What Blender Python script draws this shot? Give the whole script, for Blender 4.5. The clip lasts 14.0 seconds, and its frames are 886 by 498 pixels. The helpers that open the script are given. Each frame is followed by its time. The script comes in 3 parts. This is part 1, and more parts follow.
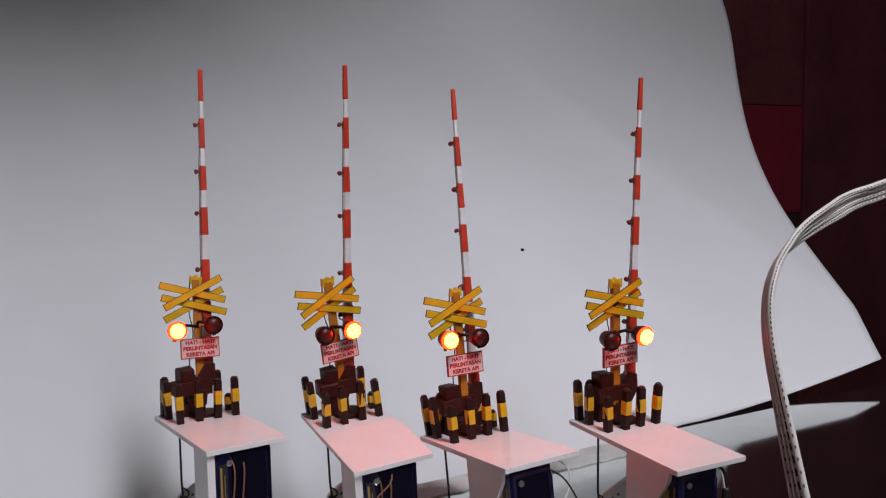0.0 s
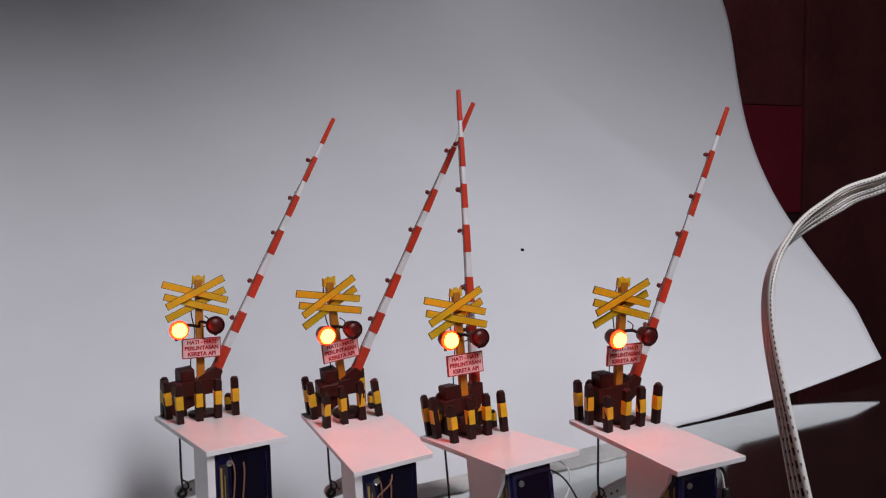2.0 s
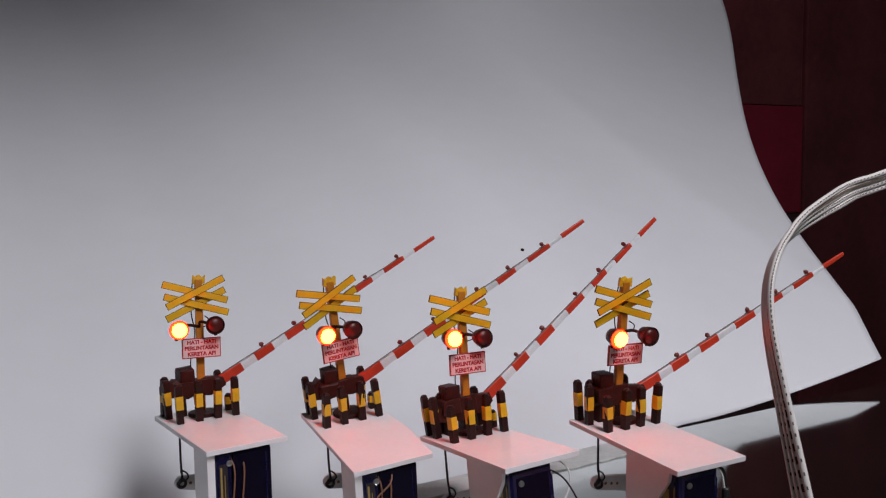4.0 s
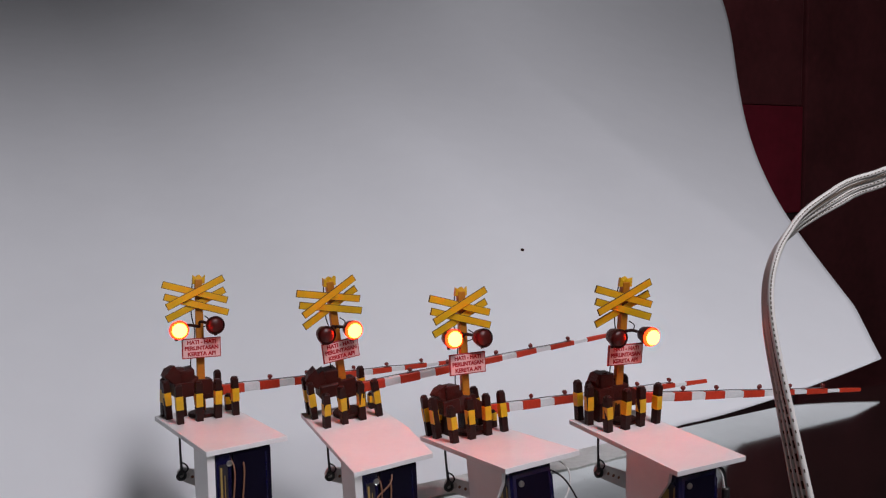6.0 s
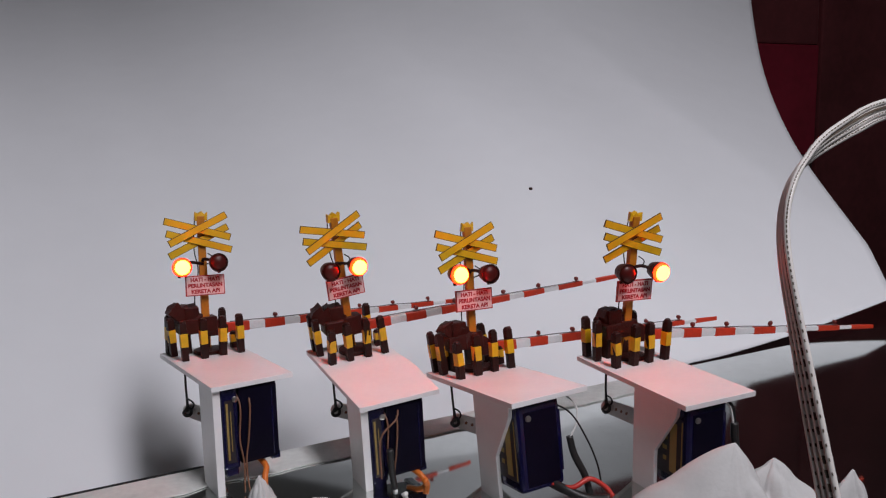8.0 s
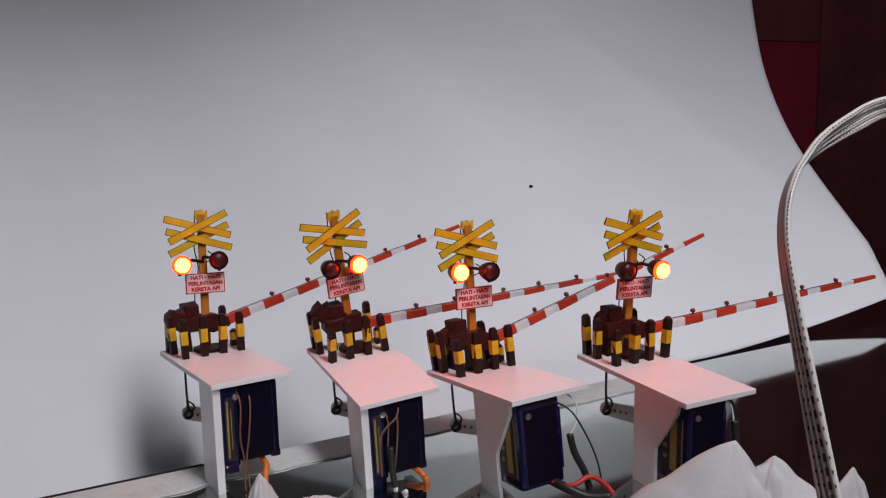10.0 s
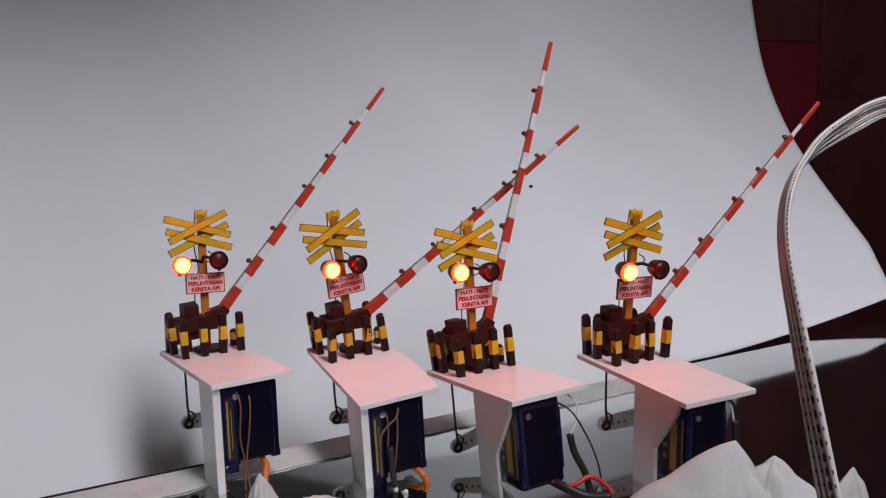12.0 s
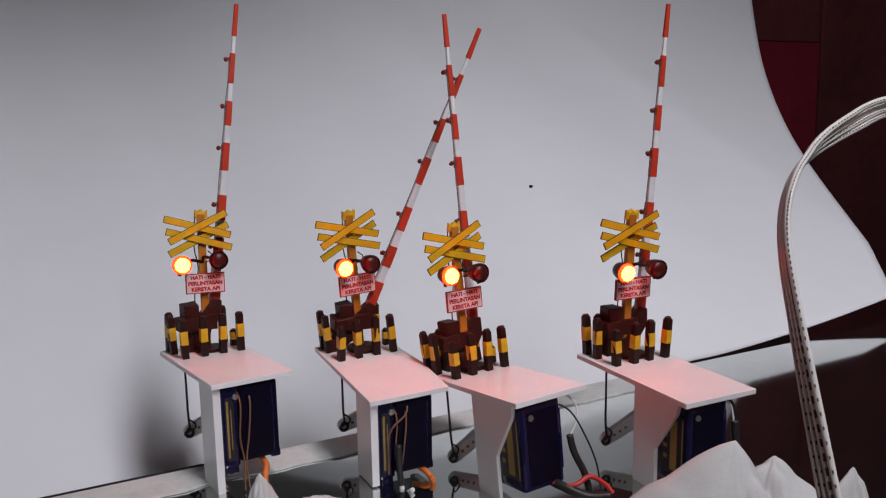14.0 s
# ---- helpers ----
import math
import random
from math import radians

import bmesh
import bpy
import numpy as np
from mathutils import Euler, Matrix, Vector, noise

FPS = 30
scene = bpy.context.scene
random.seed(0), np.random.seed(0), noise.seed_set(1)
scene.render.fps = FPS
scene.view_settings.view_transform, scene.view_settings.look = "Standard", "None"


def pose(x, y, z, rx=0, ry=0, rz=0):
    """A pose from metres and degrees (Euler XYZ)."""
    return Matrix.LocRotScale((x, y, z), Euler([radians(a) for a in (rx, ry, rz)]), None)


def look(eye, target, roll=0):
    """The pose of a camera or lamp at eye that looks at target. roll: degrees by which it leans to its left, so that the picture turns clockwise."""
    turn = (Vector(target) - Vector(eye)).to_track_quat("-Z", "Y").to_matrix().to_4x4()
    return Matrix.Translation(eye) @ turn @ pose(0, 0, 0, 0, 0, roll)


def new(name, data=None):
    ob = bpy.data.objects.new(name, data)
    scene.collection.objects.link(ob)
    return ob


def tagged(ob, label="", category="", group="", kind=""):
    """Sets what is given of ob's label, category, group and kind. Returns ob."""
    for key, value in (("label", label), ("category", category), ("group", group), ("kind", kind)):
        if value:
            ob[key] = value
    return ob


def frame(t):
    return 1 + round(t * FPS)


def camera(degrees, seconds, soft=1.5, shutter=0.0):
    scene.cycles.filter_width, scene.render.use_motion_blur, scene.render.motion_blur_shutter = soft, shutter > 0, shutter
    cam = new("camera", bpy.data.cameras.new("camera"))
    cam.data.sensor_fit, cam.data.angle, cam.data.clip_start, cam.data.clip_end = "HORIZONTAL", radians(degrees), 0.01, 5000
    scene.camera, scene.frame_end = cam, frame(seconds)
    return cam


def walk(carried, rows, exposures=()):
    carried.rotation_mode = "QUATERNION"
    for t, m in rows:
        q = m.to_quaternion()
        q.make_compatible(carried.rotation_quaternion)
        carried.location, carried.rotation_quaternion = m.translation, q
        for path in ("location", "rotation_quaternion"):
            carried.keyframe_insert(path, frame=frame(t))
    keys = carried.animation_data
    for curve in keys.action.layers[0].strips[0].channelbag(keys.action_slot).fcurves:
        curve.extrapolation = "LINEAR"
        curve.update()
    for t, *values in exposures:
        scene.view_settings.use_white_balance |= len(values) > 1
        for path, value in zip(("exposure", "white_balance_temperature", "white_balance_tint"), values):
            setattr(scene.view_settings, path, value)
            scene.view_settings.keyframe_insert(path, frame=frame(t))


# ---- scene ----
# Lengths are in model units of 1.14 mm from the camera's last stand; W0 is its height over the floor in metres.
MM = 0.00114
W0 = 0.85089


def at(x, y, z):
    return Vector((x * MM, y * MM, z * MM + W0))


def turned(yaw, pitch, roll):
    return Matrix.Rotation(yaw, 4, "Z") @ Matrix.Rotation(pitch, 4, "X") @ Matrix.Rotation(roll, 4, "Y")


def eye_pose(x, y, z, yaw, pitch, roll):
    return Matrix.Translation(at(x, y, z)) @ turned(yaw, pitch, roll) @ Matrix.Rotation(math.pi / 2, 4, "X")


# ---- camera: stands, tilts down between 7.0 and 8.2 s, stands ----
cam = camera(56.5, 14.0, soft=1.2)
FIRST = (-0.837, -4.037, 3.289, -0.0126, -0.0919, 0.0157)
LAST = (0.0, 0.0, 0.0, 0.0, -0.1600, 0.0210)
TILT = ((0.0, 0.0), (6.9, 0.0), (7.0, 0.017), (7.1, 0.075), (7.2, 0.31), (7.3, 0.49), (7.4, 0.64), (7.5, 0.76), (7.6, 0.845), (7.8, 0.935),
        (8.0, 0.967), (8.2, 0.98), (10.3, 1.0), (14.0, 1.0))
walk(cam, [(t, eye_pose(*[a + (b - a) * k for a, b in zip(FIRST, LAST)])) for t, k in TILT])

# ---- light: an unseen key light, placed to suit the card's shading and shadows, and an added overhead fill ----
world = bpy.data.worlds.new("room_air")
scene.world = world
world.use_nodes = True
world.node_tree.nodes["Background"].inputs[0].default_value = (0.80, 0.88, 1.0, 1)
world.node_tree.nodes["Background"].inputs[1].default_value = 0.10

key_lamp = bpy.data.lights.new("key_light", "AREA")
key_lamp.shape, key_lamp.size, key_lamp.size_y = "RECTANGLE", 0.14, 0.30
key_lamp.energy, key_lamp.color = 3.35, (0.955, 0.925, 1.0)
new("key_light", key_lamp).matrix_world = look(at(195, -80, 425), at(70, 290, -85))
# added overhead fill with no known source; lifts the cabinet and its reflection
fill_lamp = bpy.data.lights.new("fill_light", "AREA")
fill_lamp.shape, fill_lamp.size, fill_lamp.size_y = "RECTANGLE", 0.20, 1.20
fill_lamp.energy, fill_lamp.color = 4.2, (0.93, 0.93, 1.0)
new("fill_light", fill_lamp).matrix_world = look(at(500, -500, 1680), at(500, -480, 0))
scene.view_settings.exposure = 0.0

# ---- materials ----
def mat(name, colour, rough=0.5, metal=0.0, grain=0.0, scale=60.0, bump=0.0, spec=0.5, second=None, coat=0.0):
    """colour varied by two noises (scale per metre); second: the other colour of the blotches"""
    m = bpy.data.materials.new(name)
    m.use_nodes = True
    nt = m.node_tree
    b = nt.nodes["Principled BSDF"]
    b.inputs["Roughness"].default_value, b.inputs["Metallic"].default_value = rough, metal
    b.inputs["Specular IOR Level"].default_value, b.inputs["Coat Weight"].default_value = spec, coat
    b.inputs["Base Color"].default_value = (*colour, 1)
    if grain or bump:
        tc = nt.nodes.new("ShaderNodeTexCoord")
        big, fine = nt.nodes.new("ShaderNodeTexNoise"), nt.nodes.new("ShaderNodeTexNoise")
        for n, k in ((big, 1.0), (fine, 9.0)):
            n.inputs["Scale"].default_value, n.inputs["Detail"].default_value = scale * k, 6
            nt.links.new(tc.outputs["Object"], n.inputs["Vector"])
        add = nt.nodes.new("ShaderNodeMath")
        add.operation = "MULTIPLY_ADD"
        nt.links.new(fine.outputs["Fac"], add.inputs[0])
        add.inputs[1].default_value = 0.5
        nt.links.new(big.outputs["Fac"], add.inputs[2])
        ramp = nt.nodes.new("ShaderNodeValToRGB")
        ramp.color_ramp.elements[0].position, ramp.color_ramp.elements[1].position = 0.45, 1.05
        low = second or tuple(c * (1 - grain) for c in colour)
        ramp.color_ramp.elements[0].color, ramp.color_ramp.elements[1].color = (*low, 1), (*colour, 1)
        nt.links.new(add.outputs[0], ramp.inputs[0])
        nt.links.new(ramp.outputs[0], b.inputs["Base Color"])
        if bump:
            bp = nt.nodes.new("ShaderNodeBump")
            bp.inputs["Strength"].default_value, bp.inputs["Distance"].default_value = bump, 0.0006
            nt.links.new(fine.outputs["Fac"], bp.inputs["Height"])
            nt.links.new(bp.outputs[0], b.inputs["Normal"])
    return m


def glow(name, colour, strength):
    m = bpy.data.materials.new(name)
    m.use_nodes = True
    b = m.node_tree.nodes["Principled BSDF"]
    b.inputs["Base Color"].default_value = (*colour, 1)
    b.inputs["Emission Color"].default_value = (*colour, 1)
    b.inputs["Emission Strength"].default_value = strength
    return m


PAPER = mat("white_card", (0.80, 0.81, 0.83), 0.75, grain=0.05, scale=6, bump=0.03)
PLATE = mat("white_plastic_sheet", (0.82, 0.80, 0.80), 0.24, grain=0.07, scale=60, bump=0.03)
# the signal lights' red glow is mixed into the next two dark colours
BLACK = mat("signal_reddened_black_paint", (0.030, 0.006, 0.004), 0.5, grain=0.5, scale=300, bump=0.35, spec=0.25)
BROWN = mat("signal_reddened_brown_plastic", (0.058, 0.008, 0.005), 0.48, grain=0.55, scale=260, bump=0.4, spec=0.25)
YELLOW = mat("yellow_paint", (0.84, 0.46, 0.010), 0.40, grain=0.22, scale=220, bump=0.25)
YELLOW_EDGE = mat("brown_board_edge", (0.10, 0.045, 0.010), 0.6, grain=0.4, scale=300)
# redder than the paint itself: the lamps' bloom is put into the base
ORANGE = mat("signal_reddened_orange_paint", (0.62, 0.21, 0.012), 0.45, grain=0.35, scale=200, bump=0.3)
RED = mat("red_tape", (0.62, 0.045, 0.016), 0.42, grain=0.35, scale=160, bump=0.25)
WHITE = mat("white_tape", (0.78, 0.78, 0.79), 0.40, grain=0.20, scale=200, bump=0.3)
NUB = mat("dull_red_bead", (0.20, 0.02, 0.015), 0.4, grain=0.4, scale=300)
LENS = mat("dark_red_lens", (0.085, 0.008, 0.006), 0.38, spec=0.35, coat=0.0, grain=0.4, scale=250)
SIGN = mat("sign_paper", (0.82, 0.56, 0.54), 0.6, grain=0.06, scale=200)
SIGN_RED = mat("sign_red_ink", (0.40, 0.025, 0.025), 0.6)
INK = mat("sign_lettering", (0.40, 0.012, 0.020), 0.6)
SERVO = mat("blue_translucent_plastic", (0.006, 0.005, 0.050), 0.22, spec=0.5, grain=0.6, scale=120, coat=0.3)
SERVO_DARK = mat("dark_servo_case", (0.005, 0.0035, 0.014), 0.30, grain=0.5, scale=120, spec=0.15)
GOLD = mat("gold_label", (0.36, 0.24, 0.06), 0.4, grain=0.3, scale=300)
LABEL = mat("black_label", (0.02, 0.015, 0.02), 0.35)
STEEL = mat("screw_steel", (0.55, 0.53, 0.50), 0.35, metal=1.0)
HORN = mat("white_nylon_horn", (0.72, 0.70, 0.68), 0.45, grain=0.15, scale=300)
WIRE_BLACK = mat("black_wire", (0.015, 0.014, 0.014), 0.5)
WIRE_GREY = mat("grey_wire", (0.16, 0.15, 0.15), 0.45)
WIRE_BROWN = mat("enamelled_wire", (0.20, 0.09, 0.05), 0.45)
WIRE_ORANGE = mat("orange_wire", (0.65, 0.16, 0.02), 0.45)
WIRE_RED = mat("red_wire", (0.50, 0.03, 0.02), 0.45)
WIRE_WHITE = mat("white_wire", (0.75, 0.74, 0.72), 0.5)
CABLE = mat("ribbon_cable_white", (0.76, 0.73, 0.69), 0.30, grain=0.12, scale=150)
CABLE_INK = mat("ribbon_cable_print", (0.10, 0.075, 0.055), 0.5)
TISSUE = mat("tissue_paper", (0.58, 0.575, 0.565), 0.9, grain=0.12, scale=120, bump=0.15)
MIRROR = mat("mirror_glass", (0.78, 0.82, 0.80), 0.05, metal=0.995, grain=0.16, scale=25)
GLASS_EDGE = mat("ground_glass_edge", (0.70, 0.71, 0.68), 0.5, grain=0.3, scale=60)
MAROON = mat("maroon_lacquer", (0.32, 0.018, 0.042), 0.25, spec=0.5, coat=0.3, grain=0.35, scale=9)
BROWNWOOD = mat("reddish_brown_lacquer", (0.19, 0.045, 0.050), 0.35, grain=0.5, scale=8, spec=0.4)
DARKWOOD = mat("dark_cabinet", (0.070, 0.034, 0.036), 0.45, grain=0.4, scale=15, spec=0.3)
WALL = mat("room_wall_paint", (0.62, 0.61, 0.60), 0.8, grain=0.08, scale=3)
FLOOR = mat("floor_tile_grey", (0.22, 0.215, 0.21), 0.4, grain=0.3, scale=4)
GAP_BLACK = mat("gap_black", (0.010, 0.011, 0.011), 0.8, grain=0.4, scale=60)
LIT = glow("lit_lamp_core", (1.0, 0.065, 0.006), 88.0)
LIT_RIM = glow("lit_lamp_rim", (1.0, 0.0022, 0.0002), 110.0)


# ---- mesh helpers: everything in millimetres ----
def part(name, bm, material, parent=None, label="", smooth=False):
    me = bpy.data.meshes.new(name)
    bmesh.ops.recalc_face_normals(bm, faces=bm.faces)
    bm.to_mesh(me)
    bm.free()
    for m in material if isinstance(material, (list, tuple)) else [material]:
        me.materials.append(m)
    if smooth:
        for p in me.polygons:
            p.use_smooth = True
    ob = new(name, me)
    if parent:
        ob.parent = parent
    if label:
        tagged(ob, label)
    return ob


def box(x0, x1, y0, y1, z0, z1, bevel=0.0, bm=None, mi=0):
    bm = bm or bmesh.new()
    vs = [bm.verts.new((x * MM, y * MM, z * MM)) for x in (x0, x1) for y in (y0, y1) for z in (z0, z1)]
    fs = [bm.faces.new([vs[i] for i in q]) for q in ((0, 1, 3, 2), (4, 6, 7, 5), (0, 4, 5, 1), (2, 3, 7, 6), (0, 2, 6, 4), (1, 5, 7, 3))]
    for f in fs:
        f.material_index = mi
    if bevel:
        es = {e for f in fs for e in f.edges}
        bmesh.ops.bevel(bm, geom=list(es), offset=bevel * MM, segments=2, affect="EDGES", profile=0.6)
    return bm


def prism(points, axis, lo, hi, bevel=0.0, bm=None):
    """a flat outline, given in the two other axes, pushed from lo to hi along axis"""
    bm = bm or bmesh.new()

    def put(p, h):
        c = [p[0], p[1]]
        c.insert("xyz".index(axis), h)
        return bm.verts.new(Vector(c) * MM)
    a, b = [put(p, lo) for p in points], [put(p, hi) for p in points]
    fs = [bm.faces.new(a), bm.faces.new(b[::-1])]
    n = len(points)
    for i in range(n):
        fs.append(bm.faces.new((a[i], b[i], b[(i + 1) % n], a[(i + 1) % n])))
    bmesh.ops.recalc_face_normals(bm, faces=fs)
    if bevel:
        bmesh.ops.bevel(bm, geom=list({e for f in fs for e in f.edges}), offset=bevel * MM, segments=2, affect="EDGES", profile=0.6)
    return bm


def lathe(profile, axis="z", centre=(0, 0, 0), n=24, bm=None, mi=0):
    """profile: (radius, height) pairs turned round an axis"""
    bm = bm or bmesh.new()
    rings = []
    for r, h in profile:
        ring = []
        for i in range(n):
            a = 2 * math.pi * i / n
            p = {"z": (r * math.cos(a), r * math.sin(a), h), "y": (r * math.cos(a), h, r * math.sin(a)), "x": (h, r * math.cos(a), r * math.sin(a))}[axis]
            ring.append(bm.verts.new((Vector(p) + Vector(centre)) * MM))
        rings.append(ring)
    for a, b in zip(rings, rings[1:]):
        for i in range(n):
            f = bm.faces.new((a[i], a[(i + 1) % n], b[(i + 1) % n], b[i]))
            f.material_index = mi
    for ring in (rings[0], rings[-1]):
        bm.faces.new(ring).material_index = mi
    return bm


def spline(points, steps=10):
    pts = [Vector(p) for p in points]
    pts = [2 * pts[0] - pts[1]] + pts + [2 * pts[-1] - pts[-2]]
    out = []
    for a, b, c, d in zip(pts, pts[1:], pts[2:], pts[3:]):
        for i in range(steps):
            t = i / steps
            out.append(0.5 * (2 * b + (c - a) * t + (2 * a - 5 * b + 4 * c - d) * t * t + (3 * b - a - 3 * c + d) * t ** 3))
    return out + [pts[-2]]


def tube(points, radius, n=8, bm=None, steps=8, radii=None):
    bm = bm or bmesh.new()
    path = spline(points, steps) if steps else [Vector(p) for p in points]
    rings, side = [], None
    for i, p in enumerate(path):
        d = (path[min(i + 1, len(path) - 1)] - path[max(i - 1, 0)]).normalized()
        side = (d.orthogonal() if side is None else side - d * side.dot(d)).normalized()
        up = d.cross(side)
        r = radii(i / (len(path) - 1)) if radii else radius
        rings.append([bm.verts.new((p + (side * math.cos(2 * math.pi * k / n) + up * math.sin(2 * math.pi * k / n)) * r) * MM) for k in range(n)])
    for a, b in zip(rings, rings[1:]):
        for k in range(n):
            bm.faces.new((a[k], a[(k + 1) % n], b[(k + 1) % n], b[k]))
    bm.faces.new(rings[0])
    bm.faces.new(rings[-1])
    return bm


def ragged(bm, amount, seed, scale=0.9):
    for v in bm.verts:
        p = v.co / MM * scale + Vector((seed * 7.1, seed * 3.3, 0))
        v.co += noise.noise_vector(p) * amount * MM
    return bm


# ---- the place: mirror table, card backdrop, dark furniture, room ----
TABLE = -88.5
EDGE_A, EDGE_D = Vector((-94.3, 186.4)), Vector((0.884, 0.467))      # the table's far edge, and along it
EDGE_N = Vector((-EDGE_D.y, EDGE_D.x))                              # away from the camera


def along(s, back):
    p = EDGE_A + EDGE_D * s + EDGE_N * back
    return p.x, p.y


def placed(ob, m=None):
    ob.matrix_world = Matrix.Translation((0, 0, W0)) @ (m or Matrix())
    return ob


def build_table():
    table = tagged(placed(new("table")), "narrow mirror-topped side table with paper tape along its far edge", "table")
    # unseen near edge, cut short to keep the mirror's bounce low on the card
    outline = [along(s, b) for s, b in ((-420, -112), (560, -112), (560, 0), (-420, 0))]
    part("tabletop", prism(outline, "z", TABLE - 5, TABLE, 0.4), MIRROR, table, "mirror glass tabletop, faintly smeared")
    near = [(s, -12.5 + 2.2 * noise.noise((s * 0.06, 0.3, 0)) + 1.0 * noise.noise((s * 0.3, 2.3, 0))) for s in range(-416, 186, 4)]
    strip = [along(s, k) for s, k in [(-416, -0.8)] + near + [(186, -2), (186, -0.8)]]
    part("paper_tape", prism(strip, "z", TABLE + 0.1, TABLE + 0.5), GLASS_EDGE, table, "pale torn paper tape along the far edge")
    # black strip draws the dark gap between tabletop and card
    part("gap_strip", prism([along(s, b) for s, b in ((-416, -0.7), (36, -0.7), (34, 0), (-416, 0))], "z", TABLE + 0.05, TABLE + 0.75), GAP_BLACK, table, "thin black strip in place of the shaded gap at the far edge")
    part("frame", prism([along(s, b) for s, b in ((-410, -106), (550, -106), (550, -12), (-410, -12))], "z", TABLE - 45, TABLE - 5.2, 1), DARKWOOD, table)
    for s in (-395, 535):
        for b in (-92, -27):
            x, y = along(s, b)
            part("leg", prism([(x - 14, y - 14), (x + 14, y - 14), (x + 14, y + 14), (x - 14, y + 14)], "z", -W0 / MM, TABLE - 45.2, 1.5), DARKWOOD, table)


def back_at(s):
    """the card bends forward to stand over the table's edge towards its free side"""
    k = min(max((s - 60) / 165, 0), 1)
    return 4 + 38 * (1 - k * k * (3 - 2 * k))


def side_at(z):
    """the card's curving free side: how far along it lies at a height"""
    t = max(z + 72, -12)
    return 333.1 + 1.2548 * t + 0.003788 * t * t - 1.2e-05 * t ** 3


def foot_at(s):
    return -112.3 + 0.151 * min(max(s - 60, 0), 151) + 9.7 * (max(min(s, 345) - 211, 0) / 108) ** 1.6


def sheet_at(s, z):
    """how far behind the edge the card is at a place: it reclines from its foot, with soft waves running up it"""
    h = max(z - foot_at(s), 0)
    wave = min(max((400 - s) / 160, 0), 1) * min(h / 60, 1.6) * (1.6 * math.sin(s * 0.045 + 0.6) + 1.2 * math.sin(s * 0.083 + 1.0)) + 1.5 * noise.noise((s * 0.008, z * 0.004, 3.1))
    k = min(max((s - 100) / 320, 0), 1)
    k = k * k * (3 - 2 * k)
    bow = 0.0072 - 0.00942 * k           # it bows backward on the closed side, forward on the free one
    bend = h * h if bow < 0 or h < 150 else 300 * h - 22500
    return back_at(s) + wave + (0.9 + 1.37 * k) * h + bow * bend


def build_backdrop():
    """a sheet of card behind the table, its free side curved, its foot rising towards that side"""
    bm = bmesh.new()
    nx, nz = 170, 80
    grid = {}
    for i in range(nx + 1):
        for j in range(nz + 1):
            v, q = (j / nz) ** 1.3, i / nx
            high = 250.0
            s = -260 + 590 * q
            for _ in range(12):
                z = foot_at(s) + (high - foot_at(s)) * v
                s = -260 + (side_at(z) + 260) * q
            grid[i, j] = bm.verts.new(Vector((*along(s, sheet_at(s, z)), z)) * MM)
    for i in range(nx):
        for j in range(nz):
            bm.faces.new((grid[i, j], grid[i + 1, j], grid[i + 1, j + 1], grid[i, j + 1]))
    ob = part("backdrop", bm, PAPER, smooth=True)
    solid = ob.modifiers.new("thickness", "SOLIDIFY")
    solid.thickness, solid.offset = 0.5 * MM, 0.0
    tagged(placed(ob), "white card backdrop reclining behind the table, with a curved free edge", "backdrop", kind="structure")


def build_furniture():
    cabinet = tagged(placed(new("cabinet")), "dark brown cabinet standing behind the white card", "cabinet")
    def slab(name, s0, s1, b0, b1, z0, z1, m, label=""):
        return part(name, prism([along(s, k) for s, k in ((s0, b0), (s1, b0), (s1, b1), (s0, b1))], "z", z0, z1, 3), m, cabinet, label)
    slab("body", 560, 1900, 660, 900, -W0 / MM, 640, DARKWOOD)
    slab("door", 570, 1088, 640, 658, -66, 96, MAROON, "glossy maroon lower door")
    slab("plinth", 570, 1088, 642, 658, -700, -66.5, DARKWOOD)
    slab("door", 570, 1088, 643, 658, 96.5, 630, BROWNWOOD, "reddish brown upper door")
    slab("door", 1093, 1480, 640, 658, -700, 630, BROWNWOOD, "reddish brown tall door")
    slab("door", 1484, 1890, 640, 658, -700, 630, DARKWOOD, "dark brown tall door")


# unseen shell, added with pale walls so that they bounce fill light
def build_room():
    h = -W0 / MM
    def wall(name, x0, x1, y0, y1, z0, z1, m, label):
        tagged(placed(part(name, box(x0, x1, y0, y1, z0, z1), m)), label, "room shell", kind="structure")
    wall("floor", -2600, 2600, -2400, 2400, h - 60, h, FLOOR, "grey tiled floor of the room")
    wall("ceiling", -2600, 2600, -2400, 2400, 1700, 1760, WALL, "painted ceiling of the room")
    wall("wall_north", -2600, 2600, 2400, 2460, h, 1700, WALL, "painted wall behind the cabinet")
    wall("wall_south", -2600, 2600, -2460, -2400, h, 1700, WALL, "painted wall behind the camera")
    wall("wall_west", -2660, -2600, -2400, 2400, h, 1700, WALL, "painted side wall")
    wall("wall_east", 2600, 2660, -2400, 2400, h, 1700, WALL, "painted side wall")


build_table()
build_backdrop()
build_furniture()
build_room()

# ---- the four barrier models; one model in millimetres from its plate's far corner ----
PW, PL = 20.6, 41.6                    # plate
MAST = Vector((11.55, -5.0, 0.0))      # foot of the signal mast
LAMP_L, LAMP_R = Vector((-5.29, -5.6, 24.66)), Vector((3.41, -5.6, 24.59))   # lamps, from the mast's foot
ROD_X = 1.6                            # where the push rod passes the plate
HUB = {1: Vector((9.0, -16.0, -16.0)), 2: Vector((9.5, -17.0, -14.6)), 3: Vector((12.5, -10.0, -16.2)), 4: Vector((13.0, -10.0, -16.2))}      # servo shaft, behind the leg
